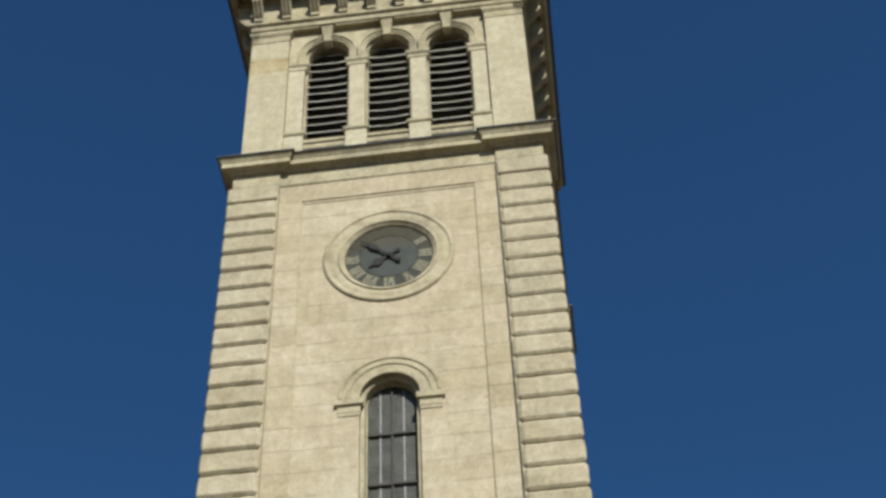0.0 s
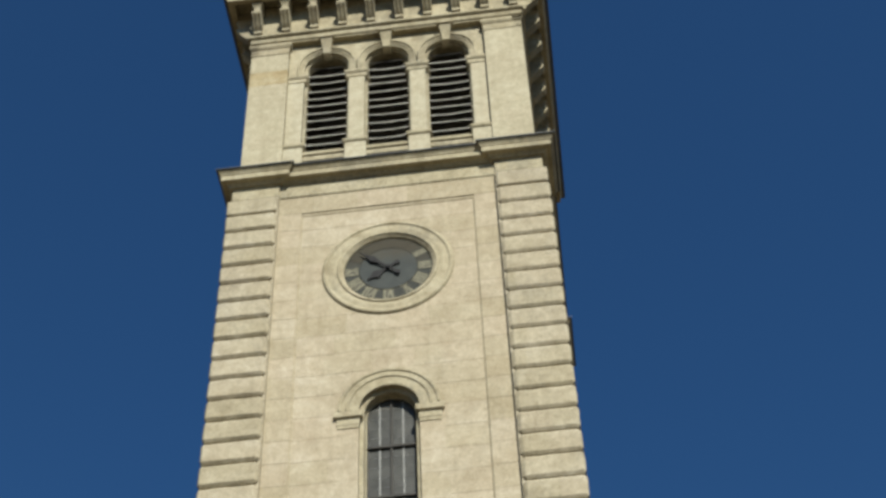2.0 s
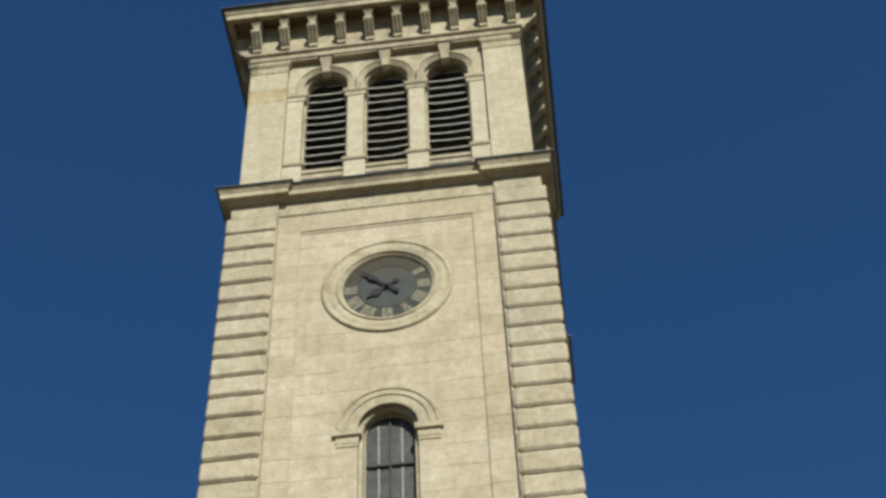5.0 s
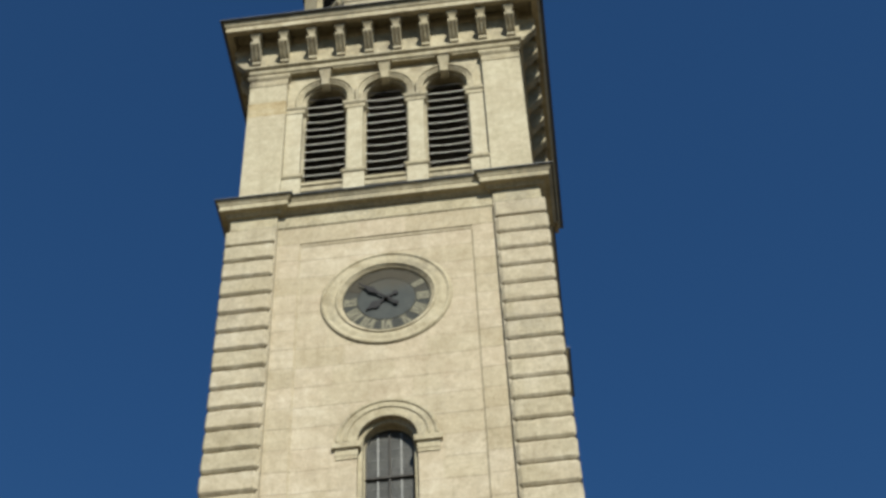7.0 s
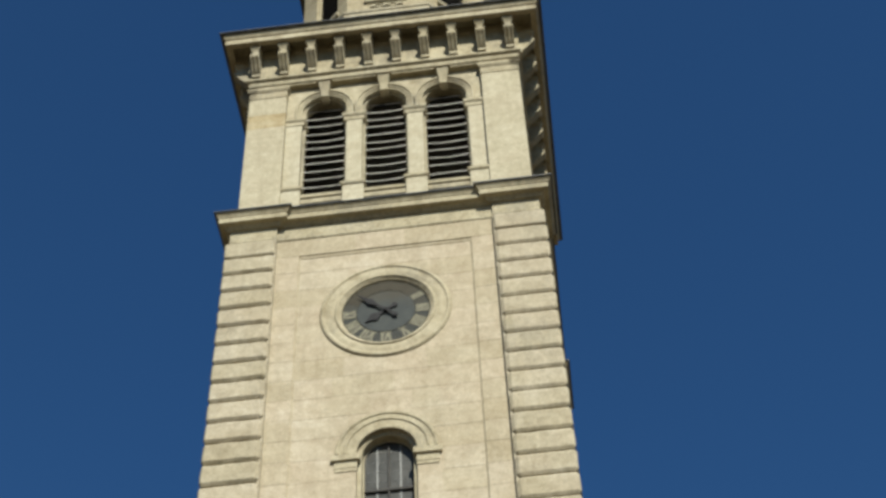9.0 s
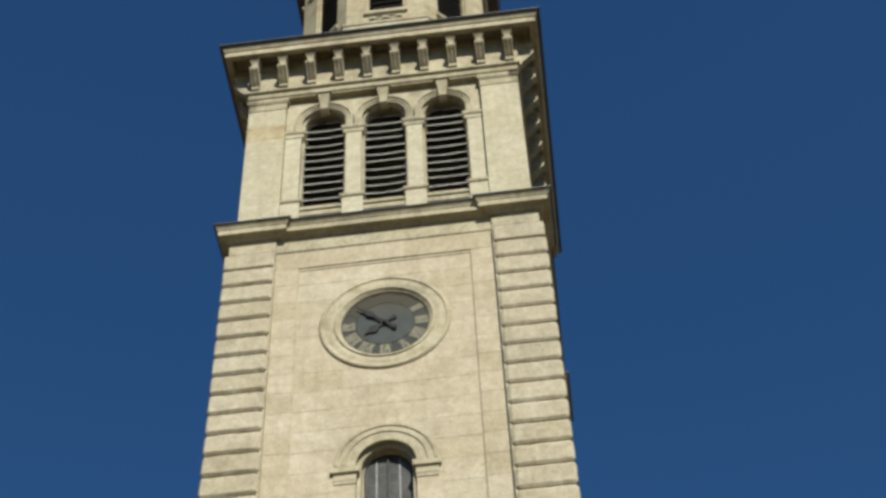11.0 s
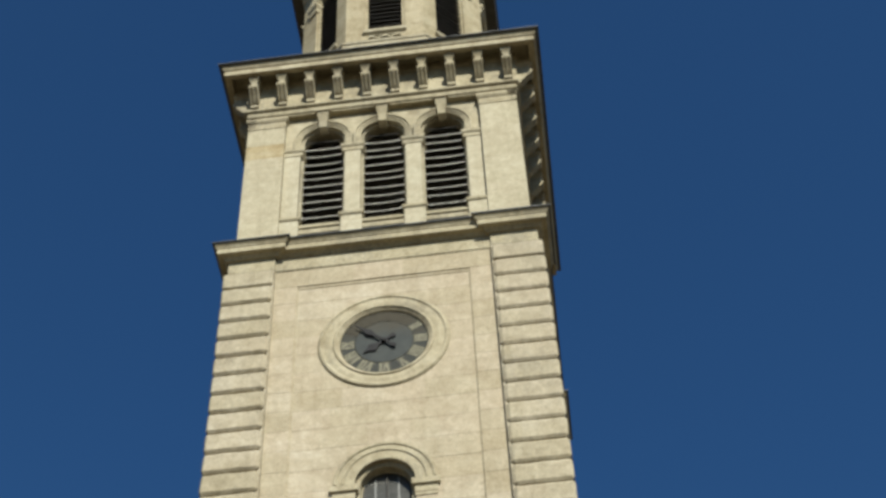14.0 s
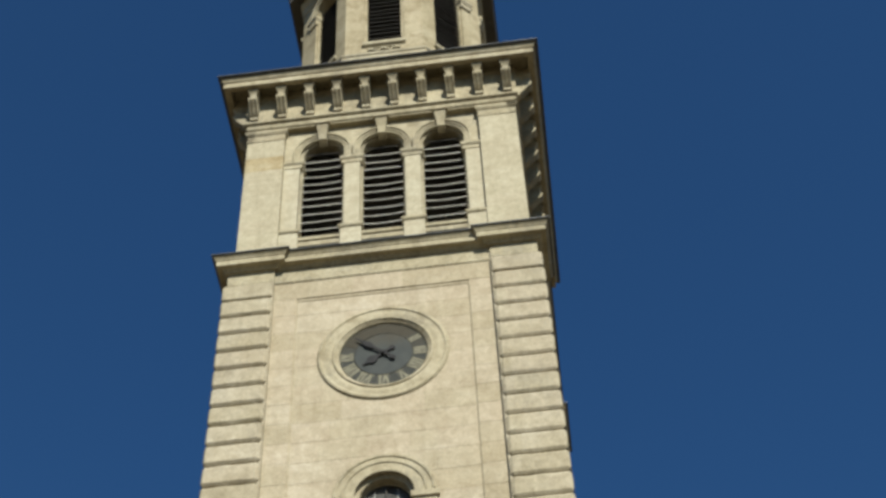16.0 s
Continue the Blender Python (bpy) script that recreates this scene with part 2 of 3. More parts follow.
def pierced(x0, x1, z0, z1, voids, step=0.05):
    """Strips (xa, xb, [(low a, low b, high a, high b)]) of a wall face with voids; a void gives its (low, high) at x, or None."""
    cuts = {x0, x1}
    for xa, xb, fn in voids:
        if xb > x0 and xa < x1:
            n = max(4, int((xb - xa) / step))
            for i in range(n + 1):
                x = xa + (xb - xa) * (0.5 - 0.5 * math.cos(math.pi * i / n))
                if x0 < x < x1:
                    cuts.add(x)
    cuts = sorted(cuts)
    out = []
    for a, b in zip(cuts, cuts[1:]):
        if b - a < 1e-5:
            continue
        spans = [(z0, z0, z1, z1)]
        for xa, xb, fn in voids:
            if (a + b) / 2 <= xa or (a + b) / 2 >= xb:
                continue
            (la, ha), (lb, hb) = fn(a), fn(b)
            nxt = []
            for sa, sb, ta, tb in spans:
                if max(ha, hb) <= min(sa, sb) or min(la, lb) >= max(ta, tb):
                    nxt.append((sa, sb, ta, tb))
                    continue
                if la > sa + 1e-4 or lb > sb + 1e-4:
                    nxt.append((sa, sb, max(sa, min(la, ta)), max(sb, min(lb, tb))))
                if ha < ta - 1e-4 or hb < tb - 1e-4:
                    nxt.append((min(ta, max(ha, sa)), min(tb, max(hb, sb)), ta, tb))
            spans = nxt
        out.append((a, b, spans))
    return out


def disc_void(cx, cz, r):
    def fn(x):
        h = math.sqrt(max(0.0, r * r - (x - cx) ** 2))
        return cz - h, cz + h
    return cx - r, cx + r, fn


def arch_void(cx, half, low, spring):
    def fn(x):
        return low, spring + math.sqrt(max(0.0, half * half - (x - cx) ** 2))
    return cx - half, cx + half, fn


def pierced_face(bm, x0, x1, z0, z1, y, voids):
    for a, b, spans in pierced(x0, x1, z0, z1, voids):
        for sa, sb, ta, tb in spans:
            if ta - sa < 1e-4 and tb - sb < 1e-4:
                continue
            pts = [(a, sa), (b, sb), (b, tb), (a, ta)]
            pts = [p for i, p in enumerate(pts) if (Vector(p) - Vector(pts[i - 1])).length > 1e-5]
            if len(pts) > 2:
                bm.faces.new([bm.verts.new((x, y, z)) for x, z in pts])


def pierced_slab(bm, x0, x1, z0, z1, y0, y1, voids):
    pierced_face(bm, x0, x1, z0, z1, y0, voids)
    pierced_face(bm, x0, x1, z0, z1, y1, voids)


# ---------------------------------------------------------------- dimensions
MID = 3.2                                   # the tower's axis lies this far behind its clock wall
SHAFT, BELFRY = 3.30, 3.19                  # half widths over the corner pilasters
INNER = 2.26                                # where the pilasters begin
TURN4 = [Matrix.Translation((0, MID, 0)) @ Matrix.Rotation(radians(90 * k), 4, "Z") @ Matrix.Translation((0, -MID, 0)) for k in range(4)]


def stepped_plan(wall, pil, inner):
    """The tower's outline: a wall half `wall` from the axis, corner pilasters half `pil`."""
    side = [(-pil, -pil), (-inner, -pil), (-inner, -wall), (inner, -wall), (inner, -pil)]
    plan = []
    for k in range(4):
        c, s = (1, 0, -1, 0)[k], (0, 1, 0, -1)[k]
        plan += [(x * c - y * s, x * s + y * c + MID) for x, y in side]
    return plan


def square_plan(h):
    return [(-h, MID - h), (h, MID - h), (h, MID + h), (-h, MID + h)]


def octagon_plan(apothem):
    r = apothem / math.cos(radians(22.5))
    return [(r * math.cos(radians(a)), MID + r * math.sin(radians(a))) for a in range(-112, 248, 45) for a in (a - 0.5,)]


# ---------------------------------------------------------------- ground
bm = bmesh.new()
bmesh.ops.create_circle(bm, cap_ends=True, segments=96, radius=3000)
tagged(part("ground", bm, GROUND), "pale sandy gravel ground before the church", "ground", kind="structure")

# ---------------------------------------------------------------- tower
tower = thing("church_tower", pose(0, 0, 0), "tall square cream limestone church tower with rusticated corners", "church tower")

CLOCK_Z = 24.51
WIN_HALF, WIN_SPRING, WIN_LOW = 0.55, 20.77, 16.6
clock_void = disc_void(0, CLOCK_Z, 1.02)
win_void = arch_void(0, WIN_HALF + 0.0, WIN_LOW, WIN_SPRING)

# shaft: the core behind the facing stones
bm = bmesh.new()
pierced_face(bm, -SHAFT + 0.05, SHAFT - 0.05, 0, 27.5, 0.0425, [disc_void(0, CLOCK_Z, 0.95), win_void])
for x0, x1, z0, z1 in ((-INNER, -1.803, 0, 26.4), (1.803, INNER, 0, 26.4), (-INNER, INNER, 26.403, 26.9)):
    bm.faces.new([bm.verts.new(p) for p in ((x0, 0.008, z0), (x1, 0.008, z0), (x1, 0.008, z1), (x0, 0.008, z1))])
h = SHAFT - 0.12
for a, b in (((h, 0.07), (h, MID + h)), ((h, MID + h), (-h, MID + h)), ((-h, MID + h), (-h, 0.07))):
    bm.faces.new([bm.verts.new(p) for p in ((*a, 0), (*b, 0), (*b, 27.5), (*a, 27.5))])
shaft_wall = part("shaft_wall", bm, MORTAR, tower)

# corner pilasters behind the quoins
for k in range(4):
    bm = bmesh.new()
    outer = SHAFT - 0.02
    inner = INNER + 0.05
    pts = [(inner, MID - outer), (outer, MID - outer), (outer, MID - inner), (outer - 0.5, MID - inner), (outer - 0.5, MID - outer + 0.5), (inner, MID - outer + 0.5)]
    lo = [bm.verts.new((x, y, 0)) for x, y in pts]
    hi = [bm.verts.new((x, y, 26.9)) for x, y in pts]
    bm.faces.new(lo), bm.faces.new(hi)
    for i in range(6):
        j = (i + 1) % 6
        bm.faces.new((lo[i], lo[j], hi[j], hi[i]))
    face = MID - SHAFT
    box(bm, INNER + 0.015, INNER + 0.065, face, face + 0.2, 0, 26.9)
    box(bm, -face + MID - 0.2, -face + MID, MID - INNER - 0.065, MID - INNER - 0.015, 0, 26.9)
    part("corner_pilaster", bm, QUOIN, tower, "flat corner strip behind rusticated blocks", TURN4[k])
pilasters = [o for o in tower.children if o.name.startswith("corner_pilaster")]

# string, frieze and ledge
SP = stepped_plan(MID + 0.05, SHAFT + 0.04, INNER - 0.06)
part("frieze", sweep(stepped_plan(MID + 0.04, SHAFT, INNER), ((-0.3, 26.895), (-0.036, 26.895), (-0.014, 26.925), (-0.012, 26.94), (-0.02, 26.955), (-0.02, 27.41))), MOULD, tower)
ledge = part("ledge", sweep(SP, ((-0.06, 27.30), (0.0, 27.30), (0.01, 27.33), (0.045, 27.365), (0.07, 27.385), (0.155, 27.39), (0.16, 27.40),
                                 (0.16, 27.525), (0.166, 27.532), (0.174, 27.535), (0.18, 27.55), (0.195, 27.58), (0.22, 27.61), (0.228, 27.615), (0.23, 27.64), (-0.25, 27.74))), MOULD, tower, "moulded stone ledge below the belfry")
part("flashing", sweep(SP, ((0.18, 27.646), (0.262, 27.646), (0.268, 27.65), (0.268, 27.668), (-0.24, 27.77))), LEAD, ledge, "thin dark lead flashing")

# clock surround
RING = ((1.33, 0.06), (1.325, 0.03), (1.31, 0.012), (1.295, -0.006), (1.268, -0.015), (1.245, -0.014), (1.228, 0.004), (1.20, 0.010), (1.10, -0.002), (1.02, 0.010), (0.995, -0.018),
        (0.965, -0.014), (0.955, 0.004), (0.942, 0.01), (0.925, 0.028), (0.905, 0.042), (0.9, 0.045), (0.887, 0.062), (0.882, 0.072), (0.882, 0.15))
for k in (0, 1):
    bm = arc_sweep(bmesh.new(), 0, CLOCK_Z, RING, 0, 360, 96)
    part("clock_surround", bm, MOULD, tower, "round moulded stone frame of a clock", TURN4[k] @ pose(0, -0.03 * k, -0.13 * k))

# window surround: reveal, archivolt, imposts
bm = arc_sweep(bmesh.new(), 0, WIN_SPRING, ((WIN_HALF, 0.03), (WIN_HALF, 0.115), (WIN_HALF - 0.07, 0.13), (WIN_HALF - 0.08, 0.15), (WIN_HALF - 0.085, 0.29), (WIN_HALF - 0.108, 0.30), (WIN_HALF - 0.108, 0.55)), 0, 180, 40, WIN_SPRING - WIN_LOW)
part("window_reveal", bm, MOULD, tower)
bm = arc_sweep(bmesh.new(), 0, WIN_SPRING, ((WIN_HALF, 0.06), (WIN_HALF, 0.012), (WIN_HALF + 0.02, 0.006), (0.735, 0.006), (0.75, -0.016), (0.785, -0.018), (0.80, 0.0), (0.87, 0.0),
                                            (0.885, -0.022), (0.925, -0.026), (0.945, 0.0), (0.95, 0.07)), 0, 180, 40)
part("archivolt", bm, MOULD, tower, "moulded round arch over the window")
for s in (-1, 1):
    bm = sweep([(s * 0.745 - 0.205, 0.018), (s * 0.745 + 0.205, 0.018), (s * 0.745 + 0.205, 0.3), (s * 0.745 - 0.205, 0.3)],
               ((-0.2, 20.37), (-0.005, 20.37), (-0.005, 20.44), (0.004, 20.45), (0.004, 20.585), (0.012, 20.595), (0.03, 20.605), (0.052, 20.61), (0.055, 20.62), (0.055, 20.735), (0.045, 20.745), (-0.2, 20.77)))
    part("impost", bm, MOULD, tower, "moulded impost block at the arch foot")

# ---------------------------------------------------------------- belfry stage
BZ0, BZ1 = 27.80, 34.0
ARC_Y = 0.16                                 # the arcade stands this far behind the pilaster faces
OPEN = (-1.405, 0.0, 1.405)
O_HALF, O_LOW, O_SPRING = 0.515, 28.62, 31.725
voids = [arch_void(c, O_HALF, O_LOW, O_SPRING) for c in OPEN]

bm = bmesh.new()
pierced_face(bm, -2.32, 2.32, BZ0 - 0.3, 32.9, ARC_Y, voids)
pierced_face(bm, -2.32, 2.32, BZ0 - 0.3, 32.9, ARC_Y + 0.34, voids)
part("arcade_wall", bm, MOULD, tower)
belfry_pilasters = []
for k in range(4):
    bm = soft_box(2.31, BELFRY - 0.012, MID - BELFRY + 0.012, MID - 2.31, BZ0 - 0.2, 32.9, 0.01, 1)
    belfry_pilasters.append(part("belfry_pilaster", bm, MORTAR, tower, "plain ashlar corner of the belfry", TURN4[k]))
for k in (1, 2, 3):
    bm = bmesh.new()
    box(bm, -2.32, 2.32, 0.13, 0.5, BZ0 - 0.2, 33.0)
    part("belfry_wall", bm, ASHLAR, tower, "", TURN4[k])
# unseen floor, ceiling and an added dark sheet keep the openings black
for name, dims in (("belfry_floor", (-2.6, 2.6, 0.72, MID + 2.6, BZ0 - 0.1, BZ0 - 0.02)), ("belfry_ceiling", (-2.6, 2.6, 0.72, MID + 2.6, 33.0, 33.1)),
                   ("belfry_dark_sheet", (-2.31, 2.31, 1.9, 1.95, BZ0 - 0.02, 33.0))):
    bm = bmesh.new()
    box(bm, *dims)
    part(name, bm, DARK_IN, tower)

for c in OPEN:
    bm = arc_sweep(bmesh.new(), c, O_SPRING, ((O_HALF, ARC_Y - 0.002), (O_HALF, ARC_Y + 0.08), (O_HALF - 0.045, ARC_Y + 0.085), (O_HALF - 0.045, ARC_Y + 0.34)), 0, 180, 32, O_SPRING - O_LOW)
    part("opening_reveal", bm, MOULD, tower)
    bm = arc_sweep(bmesh.new(), c, O_SPRING, ((O_HALF, ARC_Y), (O_HALF, ARC_Y - 0.03), (0.56, ARC_Y - 0.035), (0.566, ARC_Y - 0.06), (0.618, ARC_Y - 0.06), (0.626, ARC_Y - 0.095),
                                              (0.672, ARC_Y - 0.10), (0.69, ARC_Y - 0.07), (0.69, ARC_Y)), 0, 180, 32, 0.39)
    part("archivolt", bm, MOULD, tower, "moulded round arch of a belfry opening")
    bm = bmesh.new()
    front = [(-0.082, 32.15, -0.115), (0.082, 32.15, -0.115), (0.105, 32.34, -0.14), (0.145, 32.64, -0.22), (-0.145, 32.64, -0.22), (-0.105, 32.34, -0.14)]
    f = [bm.verts.new((c + x, ARC_Y + y, z)) for x, z, y in front]
    b = [bm.verts.new((c + x, ARC_Y + 0.01, z)) for x, z, y in front]
    bm.faces.new((f[0], f[1], f[2], f[5])), bm.faces.new((f[5], f[2], f[3], f[4])), bm.faces.new(list(reversed(b)))
    for i in range(6):
        j = (i + 1) % 6
        bm.faces.new((f[j], f[i], b[i], b[j]))
    box(bm, c - 0.19, c + 0.19, ARC_Y - 0.25, ARC_Y + 0.01, 32.625, 32.70)
    box(bm, c - 0.095, c + 0.095, ARC_Y - 0.13, ARC_Y + 0.1, 32.10, 32.165)
    part("keystone", bm, MOULD, tower, "tapered stone keystone with a flat cap")

# piers with impost and pedestal
for x0, x1 in ((-2.30, -1.92), (-0.89, -0.515), (0.515, 0.89), (1.92, 2.30)):
    pier = part("pier", soft_box(x0, x1, ARC_Y - 0.035, ARC_Y + 0.30, 28.60, 31.2, 0.01, 1), PIER, tower, "smooth stone pier between the openings")
    a, b = (x0 - (0.05 if x0 > -2.2 else 0), x1 + (0.05 if x1 < 2.2 else 0))
    q4 = [(a + 0.03, ARC_Y - 0.02), (b - 0.03, ARC_Y - 0.02), (b - 0.03, ARC_Y + 0.3), (a + 0.03, ARC_Y + 0.3)]
    part("capital", sweep(q4, ((-0.05, 31.15), (0.03, 31.16), (0.035, 31.18), (0.03, 31.195), (0.03, 31.27), (0.055, 31.30), (0.07, 31.325), (0.07, 31.395), (-0.1, 31.415))), MOULD, pier)
    part("pedestal", soft_box(a, b, ARC_Y - 0.10, ARC_Y + 0.3, 27.55, 28.70, 0.01, 1), PIER, pier)
    part("pedestal_cap", sweep([(a, ARC_Y - 0.10), (b, ARC_Y - 0.10), (b, ARC_Y + 0.3), (a, ARC_Y + 0.3)],
                               ((-0.05, 28.665), (0.015, 28.675), (0.04, 28.71), (0.04, 28.77), (-0.06, 28.82))), MOULD, pier)
for c in OPEN:
    bm = sweep([(c - 0.50, ARC_Y + 0.03), (c + 0.50, ARC_Y + 0.03), (c + 0.50, ARC_Y + 0.6), (c - 0.50, ARC_Y + 0.6)],
               ((-0.1, 27.9), (0.02, 27.9), (0.02, 28.17), (0.06, 28.20), (0.10, 28.23), (0.10, 28.29), (-0.13, 28.32), (-0.13, 28.43), (0.01, 28.45), (0.07, 28.48), (0.07, 28.55), (-0.06, 28.61), (-0.2, 28.65), (-0.28, 28.65)))
    part("sill", bm, MOULD, tower, "sloping moulded sill of a belfry opening")

# entablature and cornice
BP = square_plan(BELFRY)
part("architrave", sweep(BP, ((-0.7, 32.66), (0.0, 32.66), (0.0, 32.70), (0.03, 32.715), (0.045, 32.74), (0.05, 32.78), (0.035, 32.795), (0.035, 32.86), (0.06, 32.88), (0.10, 32.91), (0.105, 32.97),
                              (0.09, 33.0), (0.075, 33.02), (0.075, 33.84), (0.09, 33.86), (0.10, 33.92), (0.10, 34.12))), MOULD, tower)
for k in range(4):
    for s in (-1, 1):
        c = s * (BELFRY + 2.30) / 2
        w = (BELFRY - 2.30) / 2
        bm = sweep([(c - w, MID - BELFRY), (c + w, MID - BELFRY), (c + w, MID - BELFRY + 0.15), (c - w, MID - BELFRY + 0.15)],
                   ((-0.05, 32.22), (0.012, 32.23), (0.016, 32.255), (0.006, 32.27), (0.006, 32.45), (0.03, 32.48), (0.055, 32.53), (0.055, 32.62), (-0.05, 32.64)))
        part("pilaster_capital", bm, MOULD, tower, "", TURN4[k])
cornice = part("cornice", sweep(BP, ((0.02, 34.12), (0.40, 34.12), (0.43, 33.875), (0.52, 33.87), (0.53, 33.86), (0.575, 33.86), (0.58, 33.87), (0.58, 33.995), (0.565, 34.01), (0.57, 34.03), (0.60, 34.06), (0.63, 34.12),
                                     (0.64, 34.17), (0.64, 34.185), (-0.3, 34.35), (-1.2, 34.6))), MOULD, tower, "wide projecting stone cornice")
part("flashing", sweep(BP, ((0.60, 34.192), (0.715, 34.192), (0.722, 34.197), (0.722, 34.215), (-0.2, 34.41), (-1.2, 34.68))), LEAD, cornice, "dark lead covering of the cornice")


def modillion_mesh():
    """A scroll bracket: a fluted body swelling forward from the wall, a pinched neck and a flared head under the soffit."""
    bm = bmesh.new()
    prof = [(0.10, 32.99), (0.145, 33.0), (0.15, 33.02), (0.152, 33.085), (0.195, 33.11), (0.26, 33.185), (0.315, 33.26), (0.37, 33.325), (0.42, 33.38), (0.45, 33.425), (0.46, 33.465),
            (0.45, 33.50), (0.42, 33.52)]
    xs = (-0.1, -0.074, -0.067, -0.028, -0.021, 0.021, 0.028, 0.067, 0.074, 0.1)
    dip = (0, 0, 0.035, 0.035, 0, 0, 0.035, 0.035, 0, 0)
    rows = [[bm.verts.new((x * (1.1 if i > 8 else 1.0), -p + (d if 3 < i < len(prof) - 4 else 0), z)) for x, d in zip(xs, dip)] for i, (p, z) in enumerate(prof)]
    for r, s in zip(rows, rows[1:]):
        for i in range(len(xs) - 1):
            bm.faces.new((r[i], r[i + 1], s[i + 1], s[i]))
    for side in (0, -1):
        edge = [r[side] for r in rows]
        back = [bm.verts.new((edge[0].co.x, 0.02, 32.99)), bm.verts.new((edge[0].co.x, 0.02, 33.52))]
        bm.faces.new(edge + [back[1], back[0]])
    flare = ((0.098, 0.42, 33.52), (0.074, 0.40, 33.54), (0.068, 0.395, 33.58), (0.072, 0.40, 33.64), (0.083, 0.415, 33.69), (0.102, 0.44, 33.735), (0.125, 0.465, 33.765), (0.128, 0.47, 33.825), (0.115, 0.46, 33.835), (0.115, 0.405, 34.115))
    rings = [[bm.verts.new(p) for p in ((-w, -d, z), (w, -d, z), (w, 0.02, z), (-w, 0.02, z))] for w, d, z in flare]
    for r, t in zip(rings, rings[1:]):
        for i in range(4):
            bm.faces.new((r[i], r[(i + 1) % 4], t[(i + 1) % 4], t[i]))
    bm.faces.new(rings[0])
    bmesh.ops.recalc_face_normals(bm, faces=bm.faces)
    me = bpy.data.meshes.new("modillion")
    bm.to_mesh(me)
    bm.free()
    me.materials.append(MOULD)
    return me


mod_me = modillion_mesh()
for k in range(4):
    for i in range(10):
        place("modillion", mod_me, cornice, "", TURN4[k] @ pose(-3.055 + 0.6795 * i, MID - BELFRY, 0))

# louvre slats of the belfry
slat_w = 2 * (O_HALF - 0.045)


def slat_mesh(width, sag=0.0, wood=SLAT):
    bm = bmesh.new()
    n = 6
    rows = []
    for i in range(n + 1):
        x = -width / 2 + width * i / n
        dz = -sag * (1 - (2 * i / n - 1) ** 2)
        rows.append([bm.verts.new((x, y, z + dz)) for y, z in ((0.0, 0.0), (0.0, 0.02), (0.17, 0.238), (0.17, 0.22))])
    for r, s in zip(rows, rows[1:]):
        for k in range(4):
            bm.faces.new((r[k], r[(k + 1) % 4], s[(k + 1) % 4], s[k]))
    bm.faces.new(rows[0]), bm.faces.new(rows[-1])
    bmesh.ops.recalc_face_normals(bm, faces=bm.faces)
    me = bpy.data.meshes.new("slat")
    bm.to_mesh(me)
    bm.free()
    me.materials.append(wood)
    return me


slats = [slat_mesh(slat_w, s) for s in (0.006, 0.02, 0.036)]
arch_shade_slat = slat_mesh(slat_w, 0.01, SLAT_DARK)        # dark copy for the arch heads: their shade is put into the colour
rng = random.Random(4)


def louvre(at, low, count, pitch, meshes, spring, half, group):
    """A louvred screen: its slats one above another, those in the arch shortened to it."""
    lv = thing("louvre_screen", at, "weathered grey timber louvre slats in an arched opening", "louvre", group)
    for i in range(count):
        z = low + pitch * i
        over = max(0.0, z + 0.1 - spring)
        if over >= half * 0.86:
            break
        k = math.sqrt(1 - (over / half) ** 2)
        me = arch_shade_slat if over > 0.08 else rng.choice(meshes)
        m = pose(rng.uniform(-0.004, 0.004), 0, z + rng.uniform(-0.014, 0.014), 0, rng.uniform(-0.9, 0.9), 0) @ Matrix.Diagonal((k, 1, 1, 1))
        place("slat", me, lv, "", m)
    return lv


for c in OPEN:
    louvre(pose(c, ARC_Y + 0.15, 0), 28.74, 14, 0.285, slats, O_SPRING, O_HALF - 0.045, "belfry louvres")

